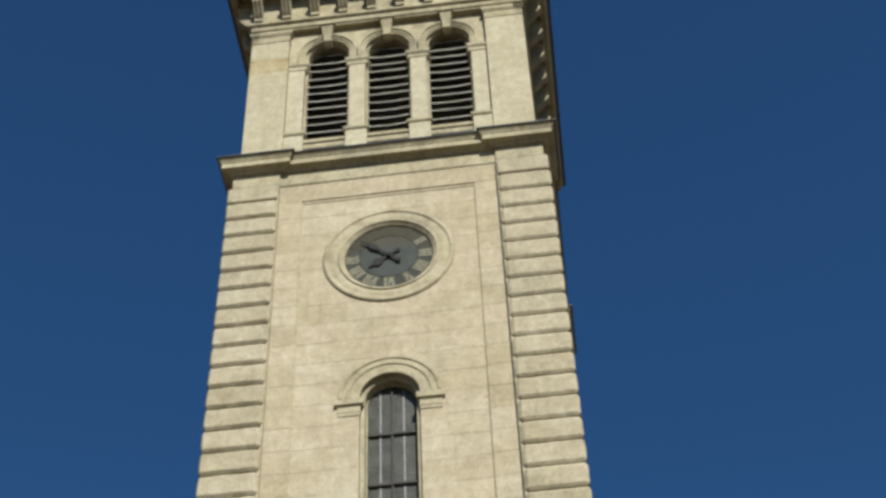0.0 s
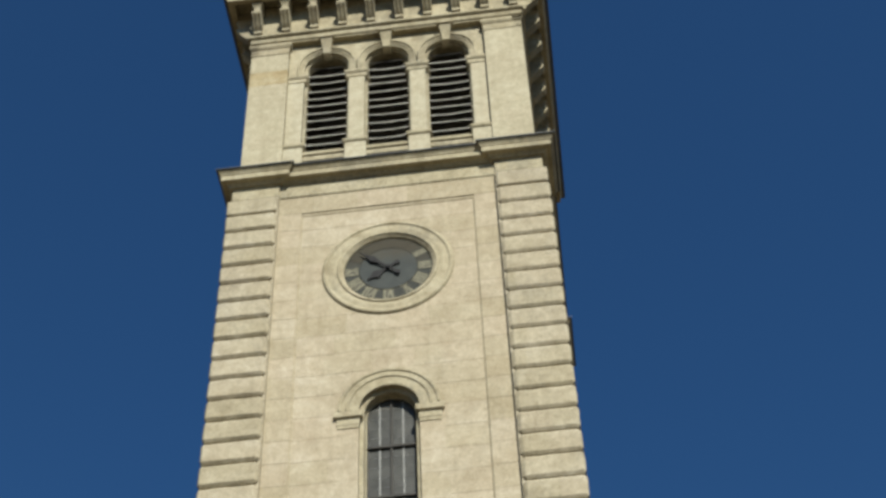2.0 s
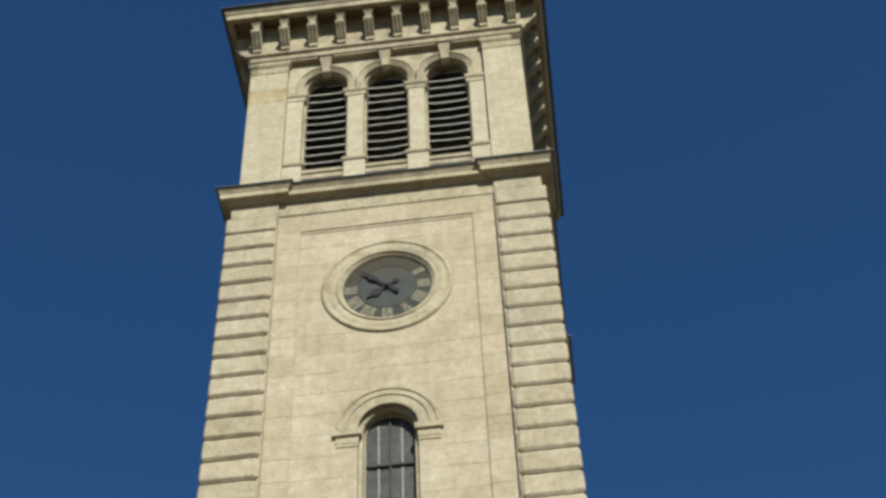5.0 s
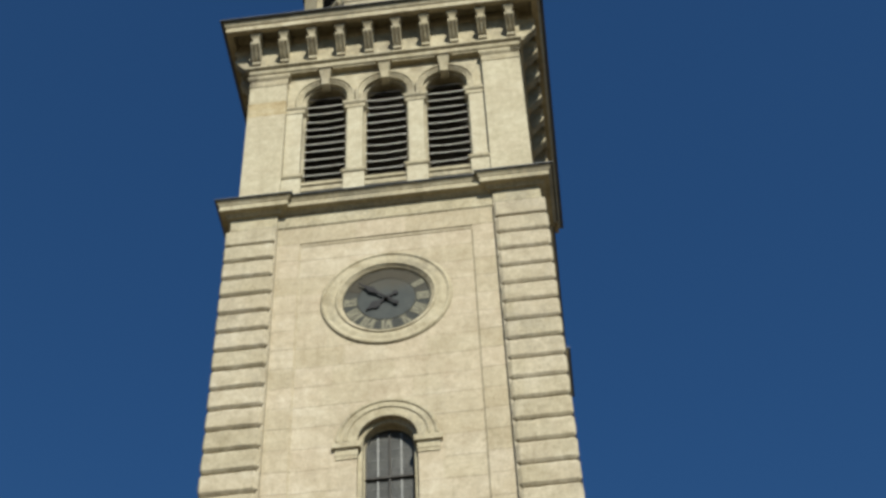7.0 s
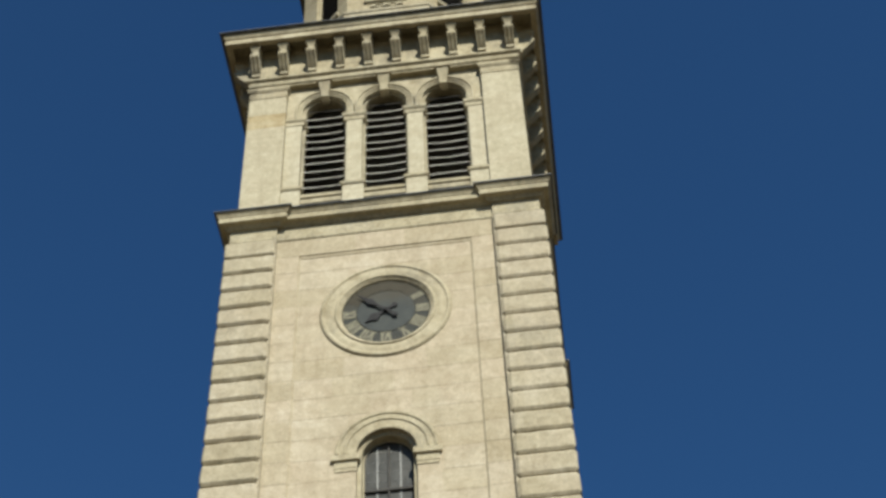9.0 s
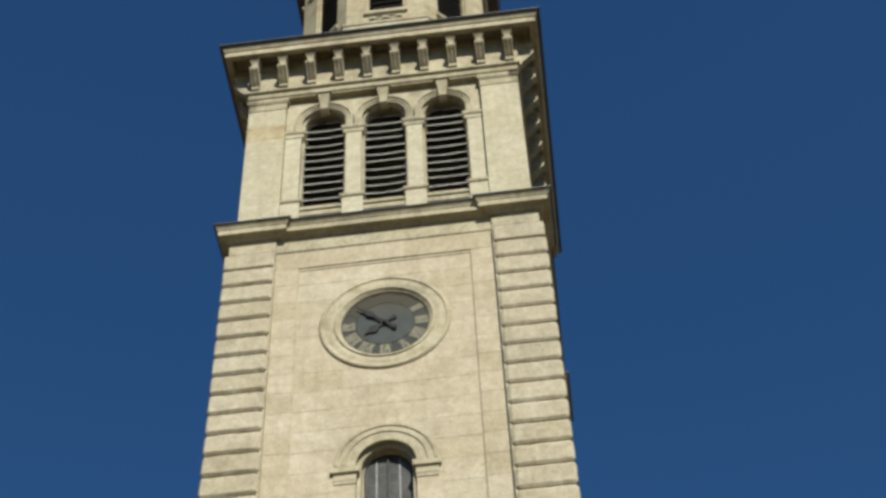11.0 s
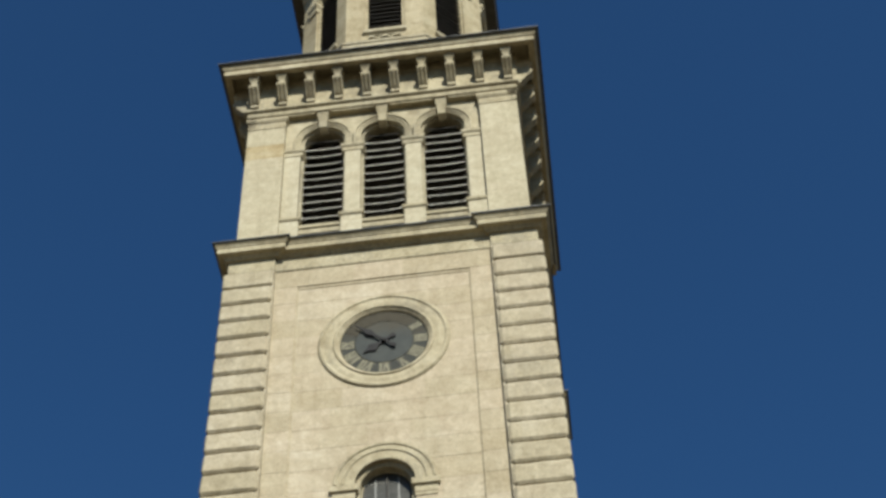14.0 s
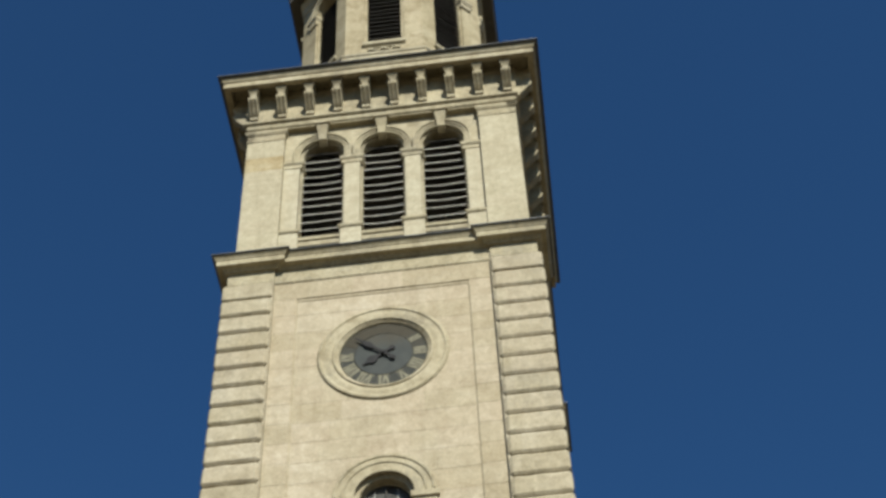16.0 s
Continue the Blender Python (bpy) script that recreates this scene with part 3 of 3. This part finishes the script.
# ---------------------------------------------------------------- octagonal lantern
lantern = thing("lantern_stage", pose(0, 0, 34.3), "octagonal cream limestone lantern with arched louvred openings", "lantern")
DOWN = pose(0, 0, -34.3)
AP = 2.5
FACE = AP * math.tan(radians(22.5))          # half a side
L_HALF, L_LOW, L_SPRING = 0.53, 37.18, 40.55
TURN8 = [Matrix.Translation((0, MID, 0)) @ Matrix.Rotation(radians(45 * k), 4, "Z") @ Matrix.Translation((0, -AP, 0)) for k in range(8)]
for k in range(8):
    m = DOWN @ TURN8[k]
    cx, half = {1: (-0.10, 0.50), 7: (0.10, 0.50)}.get(k, (0.0, L_HALF))
    at = m @ pose(cx, 0, 0)
    bm = bmesh.new()
    pierced_face(bm, -FACE, FACE, 34.3, 42.2, 0.0, [arch_void(cx, half, L_LOW, L_SPRING)])
    step = 0.04 if k in (1, 7) else 0.08
    arc_sweep(bm, cx, L_SPRING, ((half, 0.0), (half, 0.06), (half - step, 0.065), (half - step, 0.4)), 0, 180, 24, L_SPRING - L_LOW)
    wall = part("lantern_wall", bm, LANTERN, lantern, "", m)
    bm = arc_sweep(bmesh.new(), cx, L_SPRING, ((half, 0.02), (half, -0.06), (half + 0.08, -0.065), (half + 0.09, -0.10), (half + 0.17, -0.11), (half + 0.20, -0.06), (half + 0.21, 0.01)), 0, 180, 24)
    part("archivolt", bm, MOULD, wall, "moulded arch")
    for s in (-1, 1):
        x0, x1 = sorted((cx + s * half, cx + s * (half + 0.29)))
        bm = sweep([(x0, -0.02), (x1, -0.02), (x1, 0.1), (x0, 0.1)], ((-0.05, 40.12), (0.03, 40.18), (0.03, 40.36), (0.06, 40.42), (0.08, 40.46), (0.08, 40.54), (-0.05, 40.57)))
        part("impost", bm, MOULD, wall)
    bm = sweep([(cx - 0.50, -0.01), (cx + 0.50, -0.01), (cx + 0.50, 0.2), (cx - 0.50, 0.2)], ((-0.1, 36.97), (0.0, 36.97), (0.02, 36.99), (0.06, 37.02), (0.075, 37.04), (0.075, 37.15), (-0.05, 37.19)))
    part("sill", bm, MOULD, wall)
    bm = bmesh.new()
    for j in range(5):
        up = j % 2
        arc_sweep(bm, cx + 0.17 * (j - 2), 36.745 + 0.04 * up, ((0.04, 0.01), (0.04, -0.07), (0.095, -0.07), (0.095, 0.01)), 180 * up, 180 * up + 180, 10)
    box(bm, cx - 0.42, cx + 0.42, -0.04, 0.01, 36.62, 36.65)
    box(bm, cx - 0.42, cx + 0.42, -0.04, 0.01, 36.88, 36.91)
    part("apron_ornament", bm, MOULD, wall, "carved band of small scrolls")
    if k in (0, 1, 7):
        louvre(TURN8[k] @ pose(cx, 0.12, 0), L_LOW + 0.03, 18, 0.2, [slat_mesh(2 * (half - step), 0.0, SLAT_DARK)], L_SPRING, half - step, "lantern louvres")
    else:
        bm = bmesh.new()
        box(bm, -0.5, 0.5, 0.25, 0.3, 37.05, 41.1)
        part("shutter", bm, SLAT, wall, "closed timber shutter")
OP = octagon_plan(AP)
part("plinth", sweep(OP, ((0.0, 34.2), (0.14, 34.2), (0.14, 36.37), (0.17, 36.40), (0.18, 36.48), (0.10, 36.54), (0.05, 36.60), (0.0, 36.63))), MOULD, lantern, "", DOWN)
lc = part("lantern_cornice", sweep(OP, ((0.0, 41.45), (0.04, 41.5), (0.05, 41.75), (0.10, 41.85), (0.14, 41.98), (0.14, 42.1), (0.0, 42.2))), MOULD, lantern, "octagonal stone cornice below the eaves", DOWN)
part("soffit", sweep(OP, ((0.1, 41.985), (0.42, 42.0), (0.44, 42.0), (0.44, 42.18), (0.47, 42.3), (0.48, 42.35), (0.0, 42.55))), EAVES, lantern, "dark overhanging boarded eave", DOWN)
part("lantern_roof", sweep(OP, ((0.4, 42.375), (0.5, 42.36), (0.5, 42.39), (-0.6, 43.3), (-1.6, 44.8), (-2.3, 46.5), (-2.49, 47.1))), SLATE, lantern, "", DOWN)
# unseen dark sheets, added to keep daylight out of the lantern
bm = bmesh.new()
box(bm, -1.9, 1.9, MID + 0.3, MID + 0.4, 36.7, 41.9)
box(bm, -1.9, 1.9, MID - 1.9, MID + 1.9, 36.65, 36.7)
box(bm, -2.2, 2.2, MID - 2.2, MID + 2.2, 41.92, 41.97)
part("lantern_dark_liner", bm, DARK_IN, lantern, "", DOWN)

# ---------------------------------------------------------------- clock
clock = thing("tower_clock", pose(0, 0.082, CLOCK_Z), "round dark grey tower clock with dull gilt roman numerals", "clock")
bm = bmesh.new()
bmesh.ops.create_circle(bm, cap_ends=True, segments=96, radius=0.89, matrix=pose(0, 0, 0, 90))
part("dial", bm, DIAL, clock, "dark weathered dial plate")
bm = arc_sweep(bmesh.new(), 0, 0, ((0.0, -0.008), (0.572, -0.008), (0.582, -0.002)), 0, 360, 80)
bmesh.ops.remove_doubles(bm, verts=bm.verts, dist=1e-5)
part("dial_centre", bm, DIAL_IN, clock, "lighter grey middle of the dial")
for r0, r1 in ((0.582, 0.594), (0.858, 0.870)):
    bm = arc_sweep(bmesh.new(), 0, 0, ((r0, 0.0), (r0, -0.009), (r1, -0.009), (r1, 0.0)), 0, 360, 96)
    part("dial_line", bm, WORN, clock, "thin gilt circle")


def stroke(bm, x0, z0, x1, z1, w, front):
    d = Vector((x1 - x0, z1 - z0)).normalized()
    n = Vector((-d.y, d.x)) * (w / 2)
    extrude_outline(bm, [(x0 + n.x, z0 + n.y), (x0 - n.x, z0 - n.y), (x1 - n.x, z1 - n.y), (x1 + n.x, z1 + n.y)], front, -0.003)


ROMAN = ("XII", "I", "II", "III", "IIII", "V", "VI", "VII", "VIII", "IX", "X", "XI")
WIDE = {"I": 0.072, "V": 0.15, "X": 0.15}
for i, word in enumerate(ROMAN):
    # the top four numerals take the dial's own colour
    faint = i in (10, 11, 0, 1)
    total = sum(WIDE[c] for c in word)
    k = min(1.0, 0.31 / total)
    x, z0, z1 = -total * k / 2, 0.61, 0.848
    bm = bmesh.new()
    hw = total * k / 2 + 0.012
    extrude_outline(bm, [(-hw * 0.92, z0 - 0.012), (hw * 0.92, z0 - 0.012), (hw, z1 + 0.008), (-hw, z1 + 0.008)], -0.0045, -0.002)
    numeral = part("numeral", bm, DIAL if faint else PLATE, clock, "faint numeral in the colour of the dial" if faint else "", pose(0, 0, 0, 0, 30 * i, 0))
    strokes = []
    for c in word:
        w = WIDE[c] * k
        if c == "I":
            strokes.append((x + w / 2, z0, x + w / 2, z1, 0.05 * k))
        elif c == "V":
            strokes += [(x + 0.02, z1, x + w / 2, z0, 0.05 * k), (x + w - 0.02, z1, x + w / 2 + 0.004, z0 + 0.001, 0.034 * k)]
        else:
            strokes += [(x + 0.02, z1, x + w - 0.02, z0, 0.05 * k), (x + w - 0.02, z1, x + 0.02, z0 + 0.001, 0.034 * k)]
        x += w
    strokes += [(-total * k / 2, z, total * k / 2, z, 0.014) for z in (z0, z1)]
    for j, five in enumerate(strokes):
        bm = bmesh.new()
        stroke(bm, *five, -0.0065 - 0.0002 * j)
        part("stroke", bm, DIAL if faint else NUMERAL, numeral)


def pointer(name, outline, turn, y, label):
    bm = bmesh.new()
    extrude_outline(bm, outline + [(-x, z) for x, z in reversed(outline) if x > 1e-6], y - 0.018, y)
    return part(name, bm, BLACK, clock, label, pose(0, 0, 0, 0, turn, 0))


pointer("minute_pointer", [(0.0, -0.31), (0.035, -0.30), (0.05, -0.24), (0.022, -0.18), (0.03, -0.05), (0.03, 0.06), (0.024, 0.22), (0.052, 0.33), (0.075, 0.41), (0.034, 0.50), (0.02, 0.62), (0.0, 0.76)], -49, -0.05, "long black pointer")
pointer("hour_pointer", [(0.0, -0.27), (0.05, -0.26), (0.055, -0.21), (0.025, -0.16), (0.035, -0.04), (0.035, 0.06), (0.034, 0.14), (0.095, 0.24), (0.105, 0.31), (0.04, 0.38), (0.02, 0.45), (0.0, 0.52)], -126, -0.028, "short black leaf-shaped pointer")
bm = bmesh.new()
bmesh.ops.create_cone(bm, cap_ends=True, segments=24, radius1=0.05, radius2=0.04, depth=0.06, matrix=pose(0, -0.06, 0, 90))
part("boss", bm, BLACK, clock)

# ---------------------------------------------------------------- shaft window
window = thing("arched_window", pose(0, 0.32, 0), "tall narrow round-headed leaded window with iron bars", "window")
GH = WIN_HALF - 0.108
bm = arc_sweep(bmesh.new(), 0, WIN_SPRING, ((GH + 0.01, -0.02), (GH - 0.012, -0.025), (GH - 0.022, -0.02), (GH - 0.022, 0.04)), 0, 180, 32, WIN_SPRING - WIN_LOW)
part("frame", bm, IRON, window, "dark iron frame")
BARS = [20.08 - 1.135 * i for i in range(-0, 4)]
for z in BARS:
    part("glazing_bar", soft_box(-GH, GH, -0.05, -0.01, z - 0.03, z + 0.03, 0.006, 1), IRON, window, "dark iron cross bar")
part("mullion", soft_box(-0.02, 0.02, -0.035, -0.003, WIN_LOW, WIN_SPRING + GH - 0.03, 0.006, 1), IRON, window, "dark upright bar")
edges = [WIN_SPRING + GH] + BARS + [WIN_LOW]
for a, b in zip(edges[1:], edges):
    for s in (-1, 1):
        x0, x1 = sorted((s * 0.004, s * (GH - 0.02)))
        bm = bmesh.new()
        if b > WIN_SPRING:
            n = 14
            top = [(x0 + (x1 - x0) * i / n) for i in range(n + 1)]
            outline = [(x1, a), (x0, a)] + [(x, WIN_SPRING + math.sqrt(max(0, (GH - 0.015) ** 2 - x * x))) for x in top]
        else:
            outline = [(x0, a), (x1, a), (x1, b), (x0, b)]
        extrude_outline(bm, outline, 0.004, 0.010)
        pane = part("pane", bm, GLASS, window)
        pane.visible_shadow = False
        bm = bmesh.new()
        xm = (x0 + x1) / 2
        lim = WIN_SPRING + math.sqrt(GH * GH - xm * xm) if b > WIN_SPRING else b
        box(bm, xm - 0.012, xm + 0.012, -0.006, 0.003, a, lim - 0.02)
        rows = max(2, round((b - a) / 0.22))
        for r in range(1, rows):
            z = a + (b - a) * r / rows
            w = GH - 0.03 if z < WIN_SPRING else math.sqrt(max(0.01, (GH - 0.03) ** 2 - (z - WIN_SPRING) ** 2))
            xa, xb = sorted((s * 0.03, s * w))
            box(bm, xa, xb, -0.0015, 0.003, z - 0.0022, z + 0.0022)
        part("came", bm, CAME, pane, "pale lead cames")
# unseen dark box added behind the glass to block light
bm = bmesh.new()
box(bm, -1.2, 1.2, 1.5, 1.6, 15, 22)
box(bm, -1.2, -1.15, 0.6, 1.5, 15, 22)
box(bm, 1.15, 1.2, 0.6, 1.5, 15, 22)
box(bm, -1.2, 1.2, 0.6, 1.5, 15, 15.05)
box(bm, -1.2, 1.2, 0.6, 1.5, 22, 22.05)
part("window_dark_box", bm, DARK_IN, tower)
bm = sweep([(-0.6, -0.02), (0.6, -0.02), (0.6, 0.4), (-0.6, 0.4)], ((-0.2, WIN_LOW - 0.25), (0.02, WIN_LOW - 0.25), (0.06, WIN_LOW - 0.15), (0.08, WIN_LOW - 0.05), (-0.1, WIN_LOW + 0.01), (-0.3, WIN_LOW + 0.03)))
part("window_sill", bm, MOULD, tower)

# ---------------------------------------------------------------- rusticated quoins
PITCH, JOINT0 = 0.5148, 26.388


def quoin_meshes(i):
    """One course of the corner, cut into a corner stone and a shorter stone beside it."""
    r = random.Random(20 + i)
    x1, y0 = SHAFT + 0.075, MID - SHAFT - 0.06
    cut = INNER + 0.03 + (0.22, 0.30, 0.62, 0.70, 0.45, 0.26, 0.66, 0.5)[i]
    out = []
    for keep in (1, -1):
        bm = bmesh.new()
        box(bm, INNER + 0.03, x1, y0, MID - INNER - 0.03, -PITCH / 2 + 0.012, PITCH / 2 - 0.012)
        bmesh.ops.bevel(bm, geom=bm.edges[:], offset=0.062, segments=1, affect="EDGES", profile=0.5)
        bmesh.ops.subdivide_edges(bm, edges=[e for e in bm.edges if e.calc_length() > 0.3], cuts=7, use_grid_fill=True)
        bmesh.ops.bevel(bm, geom=[e for e in bm.edges if e.is_manifold and e.calc_face_angle(0) > 0.5], offset=0.011, segments=2, affect="EDGES", profile=0.5)
        for v in bm.verts:                   # broad slopes, worn and uneven
            if v.co.y - y0 < 0.075:
                v.co.y = y0 + 0.62 * (v.co.y - y0)
            if x1 - v.co.x < 0.075:
                v.co.x = x1 - 0.8 * (x1 - v.co.x)
            v.co += noise.noise_vector(v.co * 4.2 + Vector((i * 7.1, 0, 0))) * 0.009 + noise.noise_vector(v.co * 13 + Vector((0, i * 5.3, 0))) * 0.004
        bmesh.ops.bisect_plane(bm, geom=bm.verts[:] + bm.edges[:] + bm.faces[:], plane_co=(cut, 0, 0), plane_no=(-keep, 0, 0), clear_outer=True)
        bmesh.ops.recalc_face_normals(bm, faces=bm.faces)
        me = bpy.data.meshes.new("quoin_block")
        bm.to_mesh(me)
        bm.free()
        me.materials.append(QUOIN)
        out.append(me)
    return out


quoins = [quoin_meshes(i) for i in range(8)]
rq = random.Random(9)
for k in range(4):
    for i in range(52):
        z = JOINT0 - PITCH * (i + 0.5)
        if z < 0.2:
            break
        for me in rq.choice(quoins):
            place("quoin_block", me, pilasters[k], "", pose(0, 0, z))
    top = soft_box(INNER + 0.03, SHAFT + 0.06, MID - SHAFT - 0.06, MID - INNER - 0.03, JOINT0 + 0.012, 26.855, 0.05, 3)
    part("quoin_block", top, QUOIN, pilasters[k])

# ---------------------------------------------------------------- ashlar facing of the clock wall
PANEL, PANEL_TOP, PANEL_IN = 1.80, 26.388, 0.038
ra = random.Random(31)


def block(x0, x1, z0, z1, y, c=0.0022):
    """One facing stone with a narrow arris; stones beside the clock or the window are cut to them."""
    g = ra.choice((0.0004, 0.0008, 0.0016, 0.003))
    x0, x1, z0, z1 = x0 + g, x1 - g, z0 + g, z1 - g
    touched = [v for v in (clock_void, win_void) if v[0] < x1 and v[1] > x0]
    strips = pierced(x0, x1, z0, z1, touched, 0.06)
    whole = all(s == [(z0, z0, z1, z1)] for _, _, s in strips)
    bm = bmesh.new()
    yy = y + ra.uniform(-0.002, 0.002)
    if whole:
        b = [bm.verts.new(p) for p in ((x0, 0.069, z0), (x1, 0.069, z0), (x1, 0.069, z1), (x0, 0.069, z1))]
        m = [bm.verts.new(p) for p in ((x0, yy + c, z0), (x1, yy + c, z0), (x1, yy + c, z1), (x0, yy + c, z1))]
        f = [bm.verts.new(p) for p in ((x0 + c, yy, z0 + c), (x1 - c, yy, z0 + c), (x1 - c, yy, z1 - c), (x0 + c, yy, z1 - c))]
        bm.faces.new(f)
        for lo, hi in ((b, m), (m, f)):
            for i in range(4):
                j = (i + 1) % 4
                bm.faces.new((lo[i], lo[j], hi[j], hi[i]))
    else:
        n = 0
        for a, b, spans in strips:
            for sa, sb, ta, tb in spans:
                if ta - sa < 2e-3 and tb - sb < 2e-3:
                    continue
                n += 1
                quad = [(a, sa), (b, sb), (b, max(tb, sb + 1e-3)), (a, max(ta, sa + 1e-3))]
                extrude_outline(bm, quad, yy, 0.069)
        if not n:
            bm.free()
            return
        bmesh.ops.remove_doubles(bm, verts=bm.verts, dist=1e-5)
    part("ashlar_block", bm, ASHLAR, shaft_wall)


def course(x0, x1, z0, z1, y, mean):
    n = max(1, round((x1 - x0) / mean))
    cuts = [x0] + [x0 + (x1 - x0) * (i + ra.uniform(-0.22, 0.22)) / n for i in range(1, n)] + [x1]
    for a, b in zip(cuts, cuts[1:]):
        block(a, b, z0, z1, y)


levels = [26.895, PANEL_TOP] + [JOINT0 - PITCH * i for i in range(1, 51)] + [0.0]
course(-INNER - 0.03, INNER + 0.03, PANEL_TOP, 26.895, 0.0, 0.9)
for hi, lo in zip(levels[1:], levels[2:]):
    if hi - lo < 0.05:
        continue
    if lo > 13.0:
        for s in (-1, 1):
            a, b = sorted((s * PANEL, s * (INNER + 0.03)))
            block(a, b, lo, hi, 0.0)
        course(-PANEL, PANEL, lo, hi, PANEL_IN, 0.92 if ra.random() < 0.6 else 0.72)
    else:
        course(-INNER, INNER, lo, hi, 0.0, 1.15)

# sloping margin round the sunk panel
bm = bmesh.new()
M = 0.086
rim = [[bm.verts.new((s * x, y, z)) for s, z in ((-1, 13.0), (-1, top), (1, top), (1, 13.0))]
       for x, y, top in ((PANEL + 0.004, 0.0015, PANEL_TOP + 0.004), (PANEL - 0.003, 0.004, PANEL_TOP - 0.003), (PANEL - 0.006, 0.022, PANEL_TOP - 0.007), (PANEL - 0.014, 0.023, PANEL_TOP - 0.078), (PANEL - M / 3, PANEL_IN - 0.002, PANEL_TOP - M), (PANEL - M / 3, PANEL_IN + 0.003, PANEL_TOP - M))]
for r, q in zip(rim, rim[1:]):
    for i in range(3):
        bm.faces.new((r[i], r[i + 1], q[i + 1], q[i]))
part("panel_margin", bm, ASHLAR, shaft_wall, "sloping stone margin of the sunk panel")

# ashlar of the belfry corners
bz = [27.56, 28.30, 28.74, 29.16, 29.72, 30.14, 30.68, 31.06, 31.58, 32.22, 32.64]
corner_stones = []
for lo, hi in zip(bz, bz[1:]):
    bm = soft_box(2.30, BELFRY, MID - BELFRY, MID - 2.30, lo + 0.0002, hi - 0.0002, 0.0012, 1)
    bmesh.ops.recalc_face_normals(bm, faces=bm.faces)
    me = bpy.data.meshes.new("corner_stone")
    bm.to_mesh(me)
    bm.free()
    me.materials.append(CORNER)
    corner_stones.append(me)
iron_stone = corner_stones[7].copy()
iron_stone.materials[0] = OCHRE
for k in range(4):
    for me in corner_stones:
        if k == 3 and me == corner_stones[7]:
            place("corner_stone", iron_stone, belfry_pilasters[k], "ochre iron-stained stone")
        else:
            place("corner_stone", me, belfry_pilasters[k])

# ashlar facing of the other three sides, one joined mesh a side
for k in (1, 2, 3):
    verts, faces = [], []
    rs = random.Random(50 + k)
    for i in range(51):
        hi, lo = JOINT0 - PITCH * (i - 0.95), JOINT0 - PITCH * (i + 0.05)
        if lo < 0.05:
            break
        n = rs.choice((4, 5, 5, 6))
        cuts = [-INNER] + [-INNER + 2 * INNER * (j + rs.uniform(-0.2, 0.2)) / n for j in range(1, n)] + [INNER]
        for a, b in zip(cuts, cuts[1:]):
            y, g, c = rs.uniform(-0.003, 0.003), 0.002, 0.005
            base = len(verts)
            for inset, depth in ((g, 0.16), (g, y + c), (g + c, y)):
                verts += [(a + inset, depth, lo + inset), (b - inset, depth, lo + inset), (b - inset, depth, hi - inset), (a + inset, depth, hi - inset)]
            faces.append([base + 8 + j for j in range(4)])
            for r in (0, 4):
                faces += [[base + r + j, base + r + (j + 1) % 4, base + r + 4 + (j + 1) % 4, base + r + 4 + j] for j in range(4)]
    me = bpy.data.meshes.new("ashlar_facing")
    me.from_pydata(verts, [], faces)
    me.materials.append(ASHLAR)
    tagged(place("ashlar_facing", me, tower, "coursed ashlar facing", TURN4[k]), kind="stuff")
